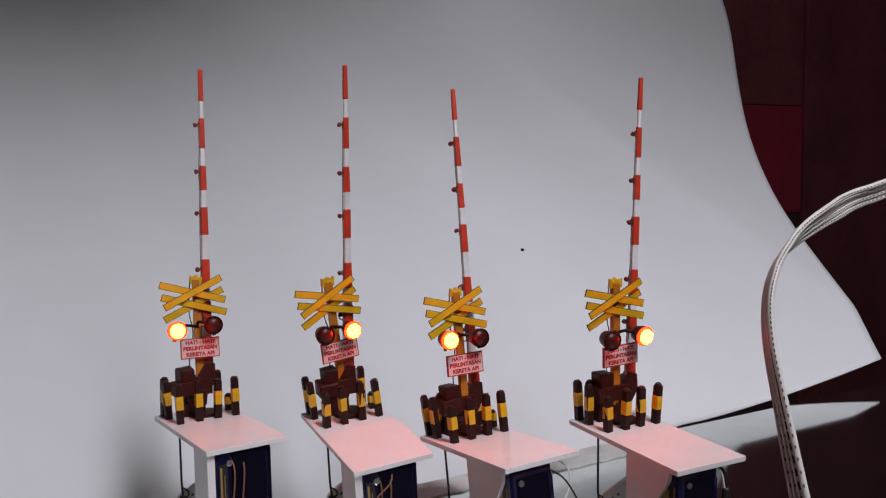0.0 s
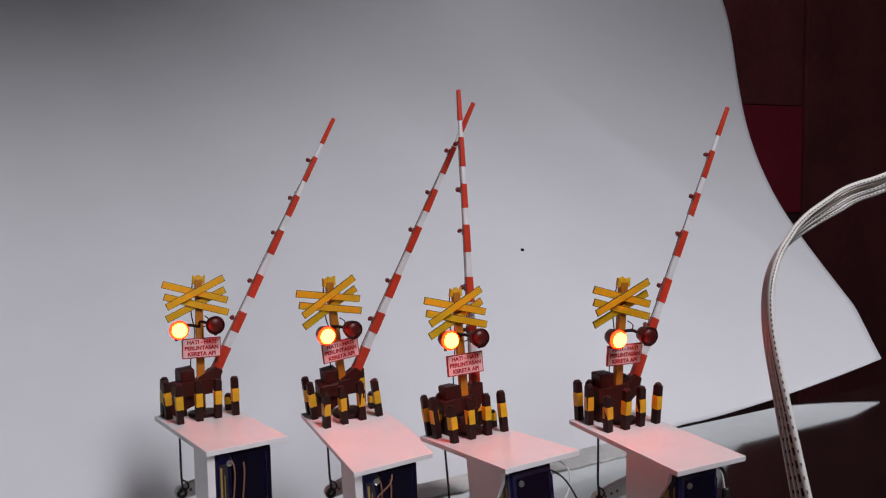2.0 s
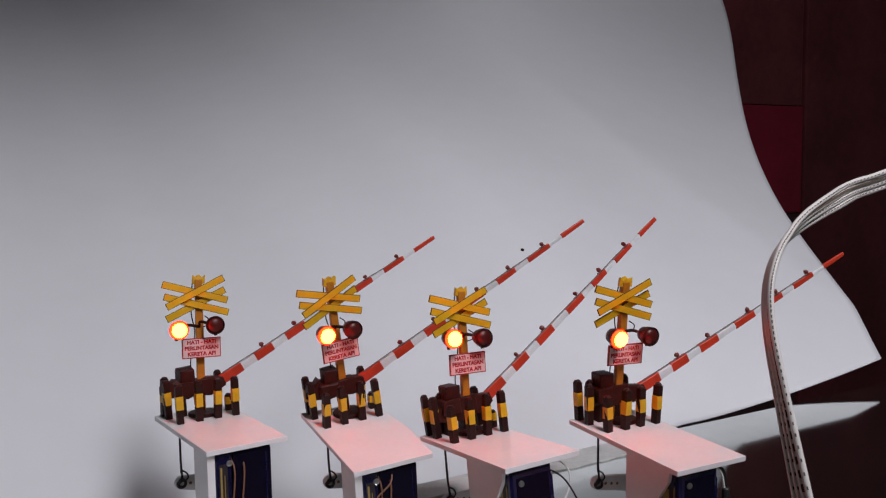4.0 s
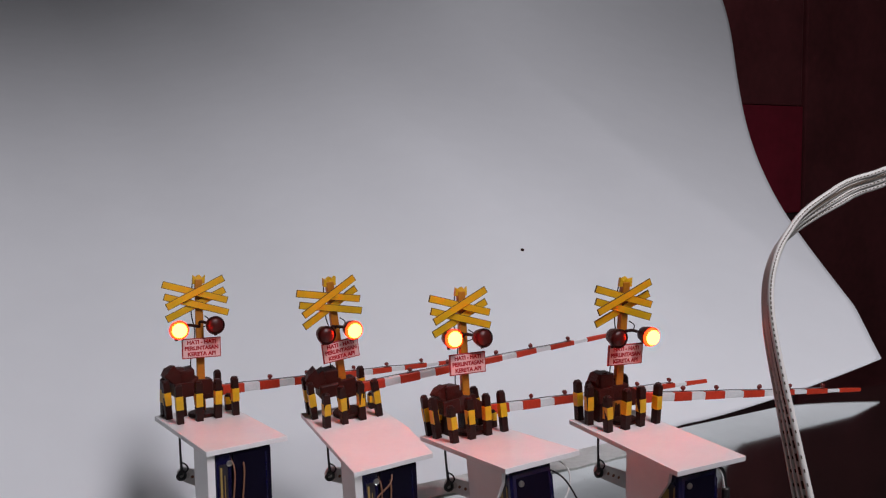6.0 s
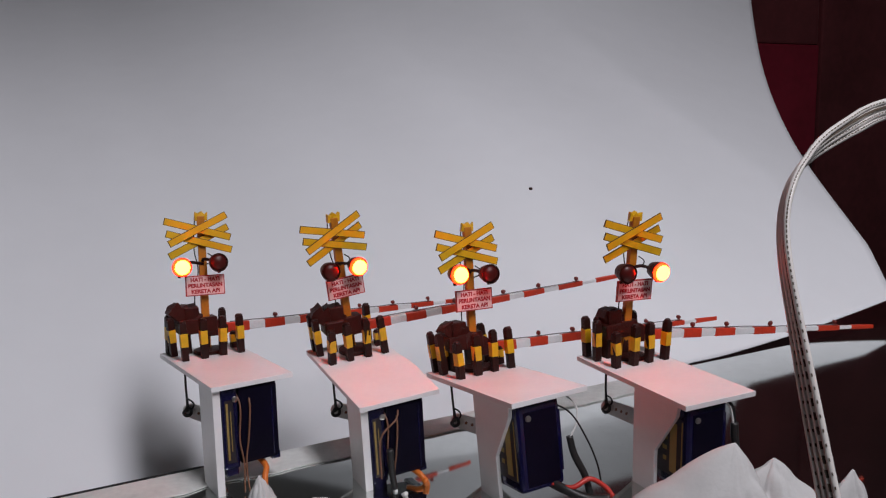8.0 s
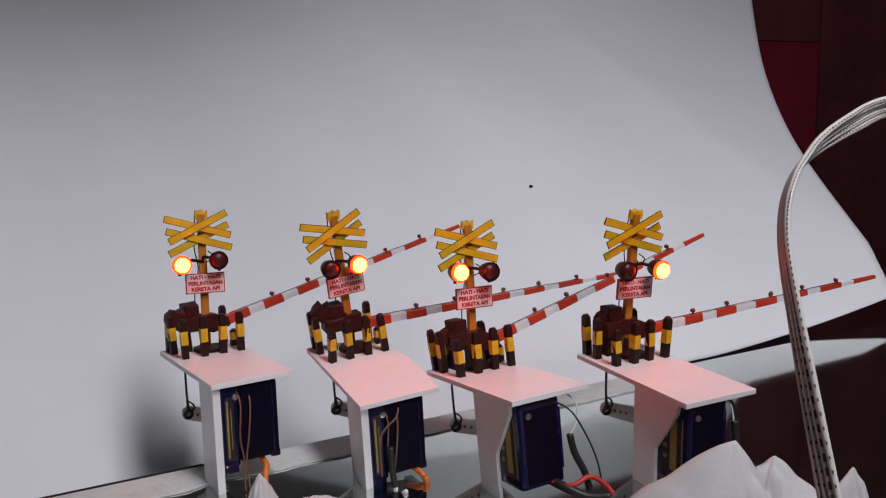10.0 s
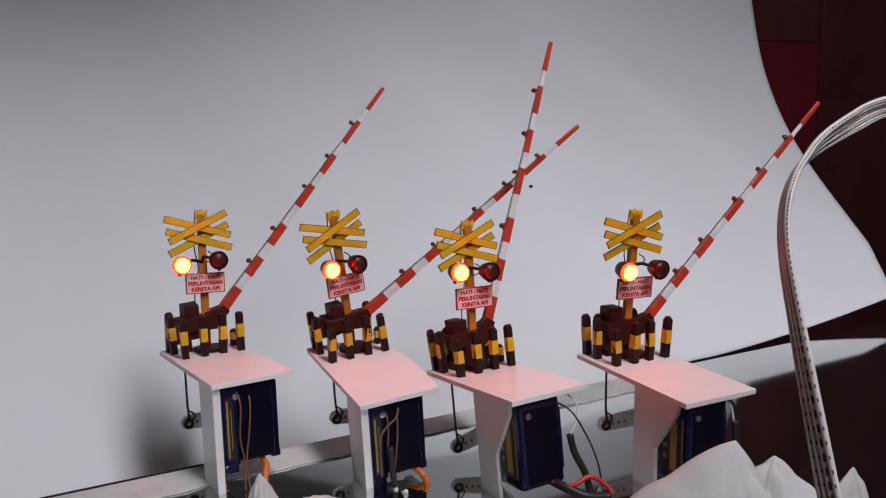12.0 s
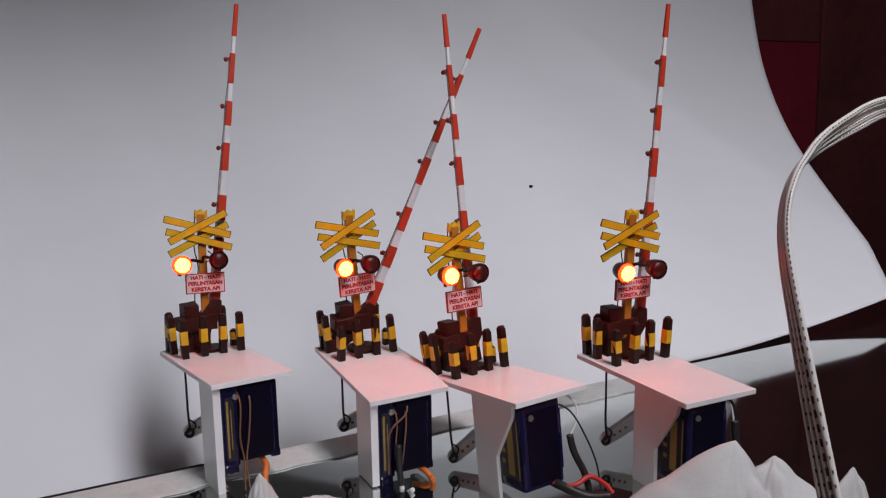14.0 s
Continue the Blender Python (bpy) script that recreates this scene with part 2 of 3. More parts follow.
TRAVEL = {1: (-12.6, -19.2), 2: (-11.2, -18.4), 3: (-11.6, -20.5), 4: (-11.6, -20.8)}      # height of the horn's tip with the arm down and up
CAST = {
    1: dict(pose=(-78.26, 219.08, -62.19, 0.602, -0.029, 0.012), mast=(-0.151, 0.023, -0.056), pivot=(11.64, -4.5, 7.89), drop=2.2, yaw=-0.035, lean=0.045, length=85.5),
    2: dict(pose=(-38.27, 220.37, -62.55, 0.454, 0.086, -0.066), mast=(0.024, -0.058, -0.029), pivot=(11.24, -4.5, 7.61), drop=1.8, yaw=-0.094, lean=0.042, length=84.8),
    3: dict(pose=(-5.03, 208.78, -65.94, 0.486, -0.098, -0.030), mast=(-0.061, 0.035, 0.025), pivot=(13.12, -4.5, 6.78), drop=2.1, yaw=-0.010, lean=0.066, length=83.6),
    4: dict(pose=(34.77, 210.14, -62.70, 0.442, 0.017, -0.007), mast=(-0.074, 0.023, 0.066), pivot=(14.50, -4.5, 6.62), drop=1.6, yaw=-0.094, lean=0.057, length=82.4),
}

for k, (a, b, c, d) in {1: (-1.1, -0.8, -0.2, 0.0), 2: (0.75, -0.3, -0.35, -0.5), 3: (-0.2, 1.1, -0.1, 0.5), 4: (0.55, -0.8, 1.5, -0.9)}.items():      # how far the lamps are bent aside
    CAST[k]["lamps"] = (LAMP_L + Vector((a, 0, b)), LAMP_R + Vector((c, 0, d)))


def stand(x, y, z, yaw, tx, ty):
    return Matrix.Translation(at(x, y, z)) @ turned(yaw, tx, ty)


def mast_pose(turn, side, nod):
    return Matrix.Translation(MAST * MM) @ Matrix.Rotation(turn, 4, "Z") @ Matrix.Rotation(side, 4, "Y") @ Matrix.Rotation(nod, 4, "X")


def arm_pose(c, degrees_up):
    return Matrix.Translation(Vector(c["pivot"]) * MM) @ Matrix.Rotation(c["yaw"], 4, "Z") @ Matrix.Rotation(-c["lean"], 4, "X") @ Matrix.Rotation(-radians(degrees_up), 4, "Y")


def build_arm(unit, c, seed):
    """red sleeves over a tapering white bar, beads on its upper side, a jagged counterweight behind the pivot"""
    n = c["length"]
    drop = c["drop"]        # the bar runs this far below its axle
    bm = bmesh.new()
    half = lambda l: 1.22 - 0.80 * l / n
    def bar(l0, l1, grow, bm):
        a, b = half(l0) + grow, half(l1) + grow
        vs = [bm.verts.new(Vector((l + drop, y * w * 0.65, z * w - drop)) * MM) for l, w in ((l0, a), (l1, b)) for y, z in ((-1, -1), (1, -1), (1, 1), (-1, 1))]
        fs = [(0, 1, 2, 3), (7, 6, 5, 4)] + [(k, k + 4, (k + 1) % 4 + 4, (k + 1) % 4) for k in range(4)]
        made = [bm.faces.new([vs[i] for i in q]) for q in fs]
        bmesh.ops.bevel(bm, geom=list({e for f in made for e in f.edges}), offset=0.14 * MM, segments=1, affect="EDGES")
    bar(3, n, 0, bm)
    arm = part("barrier_arm", bm, WHITE, unit, "red and white striped barrier arm with small beads")
    cuts = (0, 0.086, 0.145, 0.215, 0.276, 0.358, 0.444, 0.535, 0.595, 0.675, 0.737, 0.835, 0.896, 1.0)
    for k in range(0, 13, 2):
        bm = bmesh.new()
        l0, l1 = 3 + (n - 3) * cuts[k], 3 + (n - 3) * cuts[k + 1]
        bar(l0 - 0.2 * (k > 0), l1 + 0.1, 0.17, bm)
        ragged(bm, 0.10, seed + k)
        part("red_band", bm, RED, arm)
    for k, f in enumerate((0.183, 0.325, 0.515, 0.655, 0.812)):
        l = 3 + (n - 3) * f
        bm = lathe(((0.30, 0), (0.36, 0.6), (0.62, 0.75), (0.66, 1.3), (0.35, 1.65)), "z", (l + drop, 0, half(l) + 0.1 - drop), 10)
        box(l + drop - 1.0, l + drop + 0.9, -0.5, 0.5, half(l) + 0.05 - drop, half(l) + 0.42 - drop, 0.1, bm)
        part("bead", ragged(bm, 0.22, seed + 5 * k), NUB, arm)
    # the beads' feed wire, slack between them
    knots = [3 + (n - 3) * f for f in (0.02, 0.10, 0.183, 0.25, 0.325, 0.42, 0.515, 0.585, 0.655, 0.735, 0.812)]
    bm = tube([(l + drop, -0.3 + 0.25 * noise.noise((l, seed, 0)), half(l) + 0.42 - drop + 0.22 * noise.noise((l * 0.7, seed, 4))) for l in knots], 0.15, 6)
    part("feed_wire", bm, WIRE_GREY, arm, "thin grey wire along the arm", smooth=True)
    # pivot block and counterweight
    bm = prism([(-2.4, -1.6), (1.0, -1.7 - drop), (3.6 + drop, -1.5 - drop), (4.0 + drop, 0.9 - drop), (1.6, 1.6), (-2.2, 1.5)], "y", -1.6, 1.6, 0.35)
    ragged(bm, 0.25, seed + 31)
    part("pivot_block", bm, BROWN, arm, "dark brown pivot block")
    teeth = [(-1.0, -1.6), (-1.0, 2.4), (-2.6, 3.0), (-3.0, 4.4), (-4.6, 3.9), (-5.2, 5.6), (-6.9, 4.9), (-7.4, 6.2), (-9.4, 5.0), (-10.2, 3.4), (-9.2, 1.9), (-7.2, 0.9), (-5.0, -0.8)]
    bm = prism(teeth, "y", -2.1, 2.1, 0.12)
    ragged(bm, 0.6, seed + 57, 0.6)
    part("counterweight", bm, BROWN, arm, "jagged dark brown counterweight")
    arm.matrix_basis = arm_pose(c, 85)
    return arm


def build_mast(unit, c, seed):
    bm = box(-1.05, 1.05, -0.7, 0.9, 0, 37.2, 0.2)
    ragged(bm, 0.12, seed)
    mast = part("signal_mast", bm, ORANGE, unit, "orange painted signal mast")
    ends = (((-9.8, 36.2), (7.46, 31.13), -1.75), ((-8.83, 29.96), (6.46, 37.37), -2.10), ((-9.37, 32.8), (7.7, 27.66), -1.40), ((-8.78, 26.58), (6.94, 34.05), -1.05))
    for k, (p, q, y) in enumerate(ends):
        d = (Vector(q) - Vector(p)).normalized()
        w = Vector((-d.y, d.x)) * 0.98
        p, q = Vector(p) - d * 0.1, Vector(q) + d * 0.1
        cs = [p - w, q - w, q + w, p + w]
        board = part("crossbuck_board", prism([tuple(v) for v in cs], "y", y, y + 0.33, 0.05), YELLOW_EDGE, mast, "yellow crossbuck board with a dark edge")
        inset = [p - w * 0.86 + d * 0.18, q - w * 0.86 - d * 0.18, q + w * 0.86 - d * 0.18, p + w * 0.86 + d * 0.18]
        part("yellow_face", prism([tuple(v) for v in inset], "y", y - 0.06, y + 0.02), YELLOW, board)
    bm = prism([(-1.75, 36.0), (1.6, 36.0), (1.9, 38.3), (0.9, 37.7), (0.2, 38.5), (-0.7, 37.8), (-1.5, 38.4)], "y", -0.5, 0.9, 0.12)
    part("mast_cap", ragged(bm, 0.35, seed + 3), YELLOW, mast, "rough broken yellow top")
    # lamps: a black dish with hood and bracket, a dark red domed lens
    for p, sgn in ((c["lamps"][0], -1), (c["lamps"][1], 1)):
        bm = lathe(((1.0, 3.6), (1.9, 3.0), (2.35, 1.2), (2.5, 0.0), (2.55, -0.4), (2.45, -0.5), (2.36, -0.1), (2.3, 0.3)), "y", p, 28)
        housing = part("lamp_housing", bm, BROWN, mast, "dark round lamp housing", smooth=True)
        part("lamp_lens", lathe(((2.28, 0.25), (2.15, -0.25), (1.75, -0.75), (1.0, -1.08), (0.15, -1.2)), "y", p, 28), LENS, housing, "dark red domed lens", smooth=True)
        bm = tube([(p.x - sgn * 1.6, p.y + 2.6, p.z + 0.6), (p.x - sgn * 3.2, p.y + 3.8, p.z + 0.9), (0, -0.4, p.z + 0.2)], 0.42, 8)
        part("bracket", bm, BLACK, housing, smooth=True)
        bm = tube([(p.x + sgn * 0.4, p.y + 2.0, p.z - 2.2), (p.x + sgn * 0.5, p.y + 1.9, p.z - 3.0)], 0.45, 7, steps=2)
        part("drain_peg", bm, BROWN, housing)
    # the sign below the lamps
    sx, sz, sw, sh = 0.0, 18.33, 5.22, 2.75
    board = part("warning_sign", box(sx - sw, sx + sw, -2.4, -1.8, sz - sh, sz + sh, 0.06), SIGN_RED, mast, "pink warning sign with red border and lettering")
    part("sign_face", box(sx - sw + 0.28, sx + sw - 0.28, -2.46, -2.38, sz - sh + 0.28, sz + sh - 0.28), SIGN, board)
    for row, text in enumerate(("HATI - HATI", "PERLINTASAN", "KERETA API")):
        cu = bpy.data.curves.new("lettering", "FONT")
        cu.body, cu.align_x, cu.align_y, cu.size, cu.extrude, cu.offset = text, "CENTER", "CENTER", 1.45 * MM, 0.02 * MM, 0.075 * MM
        tmp = new("lettering", cu)
        dg = bpy.context.evaluated_depsgraph_get()
        me = bpy.data.meshes.new_from_object(tmp.evaluated_get(dg))
        bpy.data.objects.remove(tmp)
        me.materials.clear()
        me.materials.append(INK)
        ob = new("lettering", me)
        ob.parent = board
        ob.matrix_basis = Matrix.Translation(Vector((sx, -2.50, sz + 1.62 - 1.62 * row)) * MM) @ Matrix.Rotation(math.pi / 2, 4, "X")
    # feed wires down the mast
    bm = tube([(-1.5, 0.6, 36.5), (-2.0, 0.9, 31), (-1.9, 0.9, 27), (-1.2, 0.9, 22), (-2.6, 0.4, 14), (-1.6, 0.9, 2)], 0.16, 6)
    tube([(1.3, -1.0, 27), (2.2, -2.2, 26.0), (1.8, -2.0, 24.6), (0.9, -0.9, 24.0)], 0.16, 6, bm)
    part("feed_wire", bm, WIRE_BLACK, mast, smooth=True)
    # the lit lamp: a glowing dome over a lens
    bm = lathe(((2.42, -0.15), (2.30, -0.75), (1.85, -1.25)), "y", (0, 0, 0), 24, mi=1)
    lathe(((1.95, -1.2), (1.6, -1.5), (0.9, -1.75), (0.1, -1.82)), "y", (0, 0, 0), 24, bm)
    lit = part("lit_lens", bm, [LIT, LIT_RIM], mast, "glowing orange signal light", smooth=True)
    lit.matrix_basis = Matrix.Translation(c["lamps"][0] * MM)
    mast.matrix_basis = mast_pose(*c["mast"])
    return mast, lit


def build_machine(unit, seed):
    bm = lathe(((4.3, 0.05), (4.3, 0.7), (3.9, 0.9), (3.2, 0.9)), "z", (11.5, -7.2, 0), 28)
    part("base_ring", bm, BLACK, unit, "black round foot")
    bm = box(5.6, 9.6, -6.4, -2.0, 7.0, 12.9, 0.35)
    box(4.0, 9.0, -7.4, -1.6, 5.6, 9.4, 0.35, bm)
    box(9.2, 14.6, -6.4, -2.2, 5.2, 9.6, 0.35, bm)
    part("machine_box", ragged(bm, 0.45, seed + 9), BROWN, unit, "dark brown barrier machine box")
    for x in (6.2, 11.3):
        bm = prism([(x - 0.9, 0), (x + 1.0, 0), (x + 0.7, 7.8), (x - 0.6, 7.8)], "y", -6.0, -2.4, 0.2)
        part("machine_leg", ragged(bm, 0.2, seed + x), BLACK, unit)


def bollard(unit, x, y, h, seed, tilt=(0, 0)):
    bm = bmesh.new()
    box(-0.88, 0.88, -0.92, 0.92, 0, h - 0.5, 0.12, bm)
    lathe(((0.95, h - 0.55), (1.0, h - 0.3), (0.7, h + 0.05)), "z", (0, 0, 0), 8, bm)
    ob = part("bollard", ragged(bm, 0.16, seed), BLACK, unit, "black bollard with a yellow band")
    ob.matrix_basis = Matrix.Translation(Vector((x, y, 0)) * MM) @ turned(random.uniform(-0.15, 0.15), tilt[0], tilt[1])
    lo, hi = (0.36 * h, 0.70 * h) if h > 6 else (0.4 * h, 0.85 * h)
    part("yellow_band", ragged(box(-0.93, 0.93, -0.98, 0.98, lo, hi, 0.1), 0.12, seed + 2), YELLOW, ob)


def wire(unit, name, pts, r, m, label=""):
    return part(name, tube(pts, r, 7), m, unit, label, smooth=True)


def build_unit(k, c):
    """one model: plate, leg, servo with horn and rod, bollards, machine, mast, arm"""
    words = {1: "white-plated level crossing barrier model beside the card", 2: "white-plated level crossing barrier model on a tilted plate",
             3: "white-plated level crossing barrier model with loose red wires", 4: "white-plated level crossing barrier model beside crumpled tissue"}
    unit = tagged(new("crossing_barrier_model"), words[k], "barrier model", "barrier models on the table")
    unit.matrix_basis = stand(*c["pose"])
    seed = k * 11.3
    outline = [(0, 0), (0, -PL), (PW, -PL), (PW, 0)]
    if k == 2:
        outline = [(0, 0), (0, -PL), (PW, -PL), (PW + 1.2, -PL + 17), (PW - 0.4, -2)]
    part("plate", prism(outline, "z", -1.25, 0, 0.15), PLATE, unit, "white plastic plate, tinted by the signal light")
    far, near = LEG_Y[k]
    foot = LEG_FOOT[k][1]
    leg = [(far, -1.28), (near - 7.5, -1.28), (near - 7.0, -4.0), (near, -14.5), (near, -LEG_FOOT[k][1]), (far, -LEG_FOOT[k][0])]
    if k < 3:
        leg = [(far, -1.28), (near, -1.28), (near, -LEG_FOOT[k][1]), (far, -LEG_FOOT[k][0])]
    part("leg", prism(leg, "x", 0.5, 2.4 if k < 3 else 1.5, 0.12), PLATE, unit, "white plastic leg cut on a slant" if k > 2 else "white plastic leg")
    # servo
    y0, y1 = -40.3, (-31.0 if k < 3 else -28.0)
    mid, end = (8.2, 13.2) if k > 2 else (6.6, 16.6)
    if k > 2:
        servo = part("servo", box(1.6, end, y0, y1, -21.5, -1.35, 0.9), SERVO, unit, "translucent blue hobby servo")
        part("servo_cap", box(3.4, end - 1.0, y0 - 0.12, y0 + 0.2, -20.4, -3.2, 0.1), SERVO_DARK, servo, "dark face seen through the blue case")
        part("servo_rim", box(end + 0.02, end + 0.5, y0 + 0.5, y1, -18.6, -4.4, 0.2), SERVO, servo)
        part("servo_label", box(1.50, 1.58, y0 + 1.0, y1 - 2.4, -19.0, -4.5), LABEL, servo, "black label with gold print")
        part("label_print", box(1.42, 1.49, y0 + 3.0, y0 + 5.2, -18.0, -6.0), GOLD, servo, "gold block on the label")
        for j in range(4):
            part("label_print", box(1.42, 1.49, y0 + 6.0 + 0.1 * j, y0 + 7.6 - 0.2 * (j % 2), -8.0 - 2.6 * j, -7.0 - 2.6 * j), GOLD, servo)
        part("label_print", box(1.42, 1.49, y0 + 1.2, y0 + 1.45, -18.6, -5.0), GOLD, servo)
        screws = ((4.6, -4.6),)
    else:
        servo = part("servo", box(2.6, mid, y0, y1, -21.4, -1.35, 0.6), SERVO, unit, "translucent blue hobby servo")
        part("servo_cap", box(mid + 0.1, end, y0 - 0.5, y1, -20.6, -1.4, 0.9), SERVO_DARK, servo, "dark end cap")
        part("servo_rim", box(end - 2.2, end + 0.15, y0 - 0.3, y1 + 0.1, -21.2, -19.2, 0.4), SERVO, servo)
        part("servo_tab", box(3.2, 6.2, y0 + 0.4, y1, -23.2, -21.3, 0.3), SERVO, servo)
        part("servo_label", box(3.3, 5.5, y0 - 0.05, y0 - 0.01, -19.8, -4.2), LABEL, servo, "black label with gold print")
        part("label_print", box(3.6, 4.1, y0 - 0.10, y0 - 0.06, -19.0, -5.0), GOLD, servo, "gold printed strip")
        part("label_print", box(4.6, 4.8, y0 - 0.10, y0 - 0.06, -17.0, -7.0), GOLD, servo)
        part("case_seam", box(end - 1.7, end - 1.4, y0 - 0.6, y0 - 0.5, -19.6, -2.9, 0.03), SERVO, servo)
        screws = ((5.9, -4.2),)
    for x, z in screws:
        part("screw", lathe(((0.75, -0.1), (0.7, -0.4), (0.35, -0.5)), "y", (x, y0, z), 12), STEEL, servo)
    # horn, swinging behind the leg on the servo's shaft
    reach = HUB[k].x - ROD_X
    bm = prism([(-reach * u + (1.75 if u else 2.2) * math.cos(a), (1.75 if u else 2.2) * math.sin(a)) for u, a0 in ((0, -math.pi / 2), (1, math.pi / 2))
                for a in (a0 + math.pi * i / 8 for i in range(9))], "y", -0.7, 0.7, 0.15)
    horn = part("servo_horn", bm, HORN, unit, "white nylon servo horn")
    for j in range(3):
        part("horn_hole", lathe(((0.42, -0.76), (0.42, -0.72)), "y", (2.2 + 1.9 * j - reach, 0, 0), 10), WIRE_BROWN, horn)
    part("horn_screw", lathe(((0.9, -0.7), (0.85, -1.1), (0.4, -1.2)), "y", (0.4 - reach, 0, 0), 12), STEEL, horn)
    part("horn_shaft", lathe(((1.4, y1 - HUB[k].y - 0.3), (1.4, -0.6)), "y", (0, 0, 0), 12), HORN, horn)
    lo = TRAVEL[k][0]
    top_z = -1.9 - lo
    part("rod_guide", tube([(ROD_X, HUB[k].y - 0.6, -1.27), (ROD_X, HUB[k].y - 0.6, lo + 0.7)], 0.28, 8, steps=2), WIRE_BLACK, unit, "black wire guide under the plate", smooth=True)
    rod = part("push_rod", tube([(0.15, 0, 0), (0.1, -0.9, 0.5), (0.1, -0.9, 2.0), (0, -0.6, top_z * 0.5), (0, -0.6, top_z)], 0.30, 8), WIRE_BLACK, unit, "black wire push rod", smooth=True)
    bm = tube([(-0.9, -1.1, 0.2), (-0.2, -1.3, 1.2), (0.8, -1.1, 0.4), (0.6, -1.2, -0.7), (-0.5, -1.1, -0.9), (-1.1, -1.0, 0.0), (-0.4, -1.5, 0.8)], 0.42, 8)
    tube([(0.6, -1.1, 0.4), (1.6, -1.2, 1.4), (1.2, -1.1, 2.6), (0.2, -0.9, 3.4)], 0.22, 7, bm)
    part("rod_knot", bm, WIRE_BLACK, rod, "twisted wire end", smooth=True)
    # bollards
    for i, x in enumerate((3.16, 8.2, 13.25, 18.28)):
        bollard(unit, x, -13.0 + random.uniform(-0.3, 0.3), 10.7 - (1.2 if (k, i) in ((4, 0), (3, 0), (2, 0)) else 0), seed + i, (random.uniform(-0.05, 0.05), random.uniform(-0.10, 0.04)))
    for x, y in ((2.35, -1.3), (2.3, -5.6), (17.6, -1.6)) + (((5.6, -2.0),) if k >= 3 else ()):
        bollard(unit, x, y, 10.7, seed + x + y, (random.uniform(-0.06, 0.05), random.uniform(-0.12, 0.02)))
    bollard(unit, 18.6, -6.8, 4.6, seed + 40)
    build_machine(unit, seed)
    mast, lit = build_mast(unit, c, seed)
    arm = build_arm(unit, c, seed)
    # leads
    f = -foot + 0.6
    if k in (1, 2):
        wire(unit, "lead_wire", [(6.5, -38, -1.7), (6.8, -41.3, -6), (6.2, -41.6, -14), (7.0, -41.4, -20), (6.4, -42.5, f)], 0.22, WIRE_BROWN, "thin enamelled copper lead")
        wire(unit, "lead_wire", [(9.5, -38, -1.7), (9.2, -41.4, -6), (8.4, -41.6, -14), (7.6, -41.4, -20), (7.4, -43.0, f)], 0.22, WIRE_BROWN, "thin enamelled copper lead")
        wire(unit, "servo_lead", [(12.4, -37, -21.0), (12.6, -41, -22.4), (11.4, -43, -24.0), (10.6, -45, f + 0.5)] if k == 1 else [(13.0, -37, -20.8), (14.6, -41.5, -21.6), (15.2, -43.5, -23.5), (14.4, -44.5, f + 0.7)], 0.75, WIRE_ORANGE, "orange servo lead")
    if k == 2:
        wire(unit, "heat_shrink", [(6.6, -42.4, -12), (6.6, -42.8, -18), (6.9, -43.2, -22.2)], 0.8, WIRE_BLACK, "black heat-shrink sleeve")
        wire(unit, "lead_wire", [(6.9, -43.2, -22.2), (7.2, -44, -24.4), (8.2, -47, f + 0.2)], 0.6, WIRE_WHITE, "white lead")
        wire(unit, "lead_wire", [(10.5, -38, -1.7), (9.0, -42, -4.5), (4.4, -42.6, -8.5), (4.0, -42.4, f + 3)], 0.22, WIRE_BROWN, "thin enamelled copper lead")
    if k == 3:
        wire(unit, "lead_wire", [(10, -38, -1.75), (15.2, -41, -5), (19.5, -41, -12), (21.5, -42, -19), (21.5, -43, f)], 0.22, WIRE_BLACK, "thin black lead")
        wire(unit, "lead_wire", [(15.5, -38, -1.0), (17.6, -40.5, -4), (17.2, -41, -8), (14.9, -41, -11.5)], 0.22, WIRE_WHITE, "thin pale lead")
        wire(unit, "heat_shrink", [(14.9, -41, -10.8), (15.4, -41.6, -15), (17.2, -42.5, -20), (17.6, -43.5, f + 0.8)], 0.85, WIRE_BLACK, "black heat-shrink sleeve")
        wire(unit, "servo_lead", [(10.0, -37, -20.8), (11.5, -42.5, -22.0), (15, -46, f + 1.2), (19, -49, f + 1.1)], 1.1, WIRE_BLACK, "black sleeved servo lead")
        wire(unit, "lead_wire", [(9.0, -38, -20.8), (12.5, -43.5, -21.6), (17.0, -44.5, -20.4), (20.0, -46, -22.5), (21.0, -47.5, f + 0.6)], 0.6, WIRE_RED, "red lead")
    if k == 4:
        for j, m in enumerate((WIRE_WHITE, WIRE_BLACK, WIRE_BLACK)):
            wire(unit, "lead_wire", [(11 + j, -38.5, -1.75), (14.0 + 0.5 * j, -40.2, -2.8), (15.2 + 0.3 * j, -40.6, -7.5)], 0.25, m, "thin lead")
        wire(unit, "heat_shrink", [(15.4, -40.6, -7), (15.6, -40.8, -11), (16.0, -41.5, -16), (16.2, -43, f + 0.9)], 0.95, WIRE_BLACK, "black heat-shrink sleeve")
    return dict(unit=unit, mast=mast, lit=lit, arm=arm, horn=horn, rod=rod)


def leg_drop(c, y):
    """how far below the plate the table lies at that place of the leg"""
    m = stand(*c["pose"])
    p = m @ (Vector((1.4, y, 0)) * MM)
    d = m.to_3x3() @ Vector((0, 0, 1))
    return (p.z - (TABLE * MM + W0)) / d.z / MM


LEG_Y = {1: (-30.8, -40.4), 2: (-30.8, -40.4), 3: (-23.4, -31.8), 4: (-23.2, -31.0)}
LEG_FOOT = {k: [leg_drop(c, y) for y in LEG_Y[k]] for k, c in CAST.items()}
MODELS = {k: build_unit(k, c) for k, c in CAST.items()}

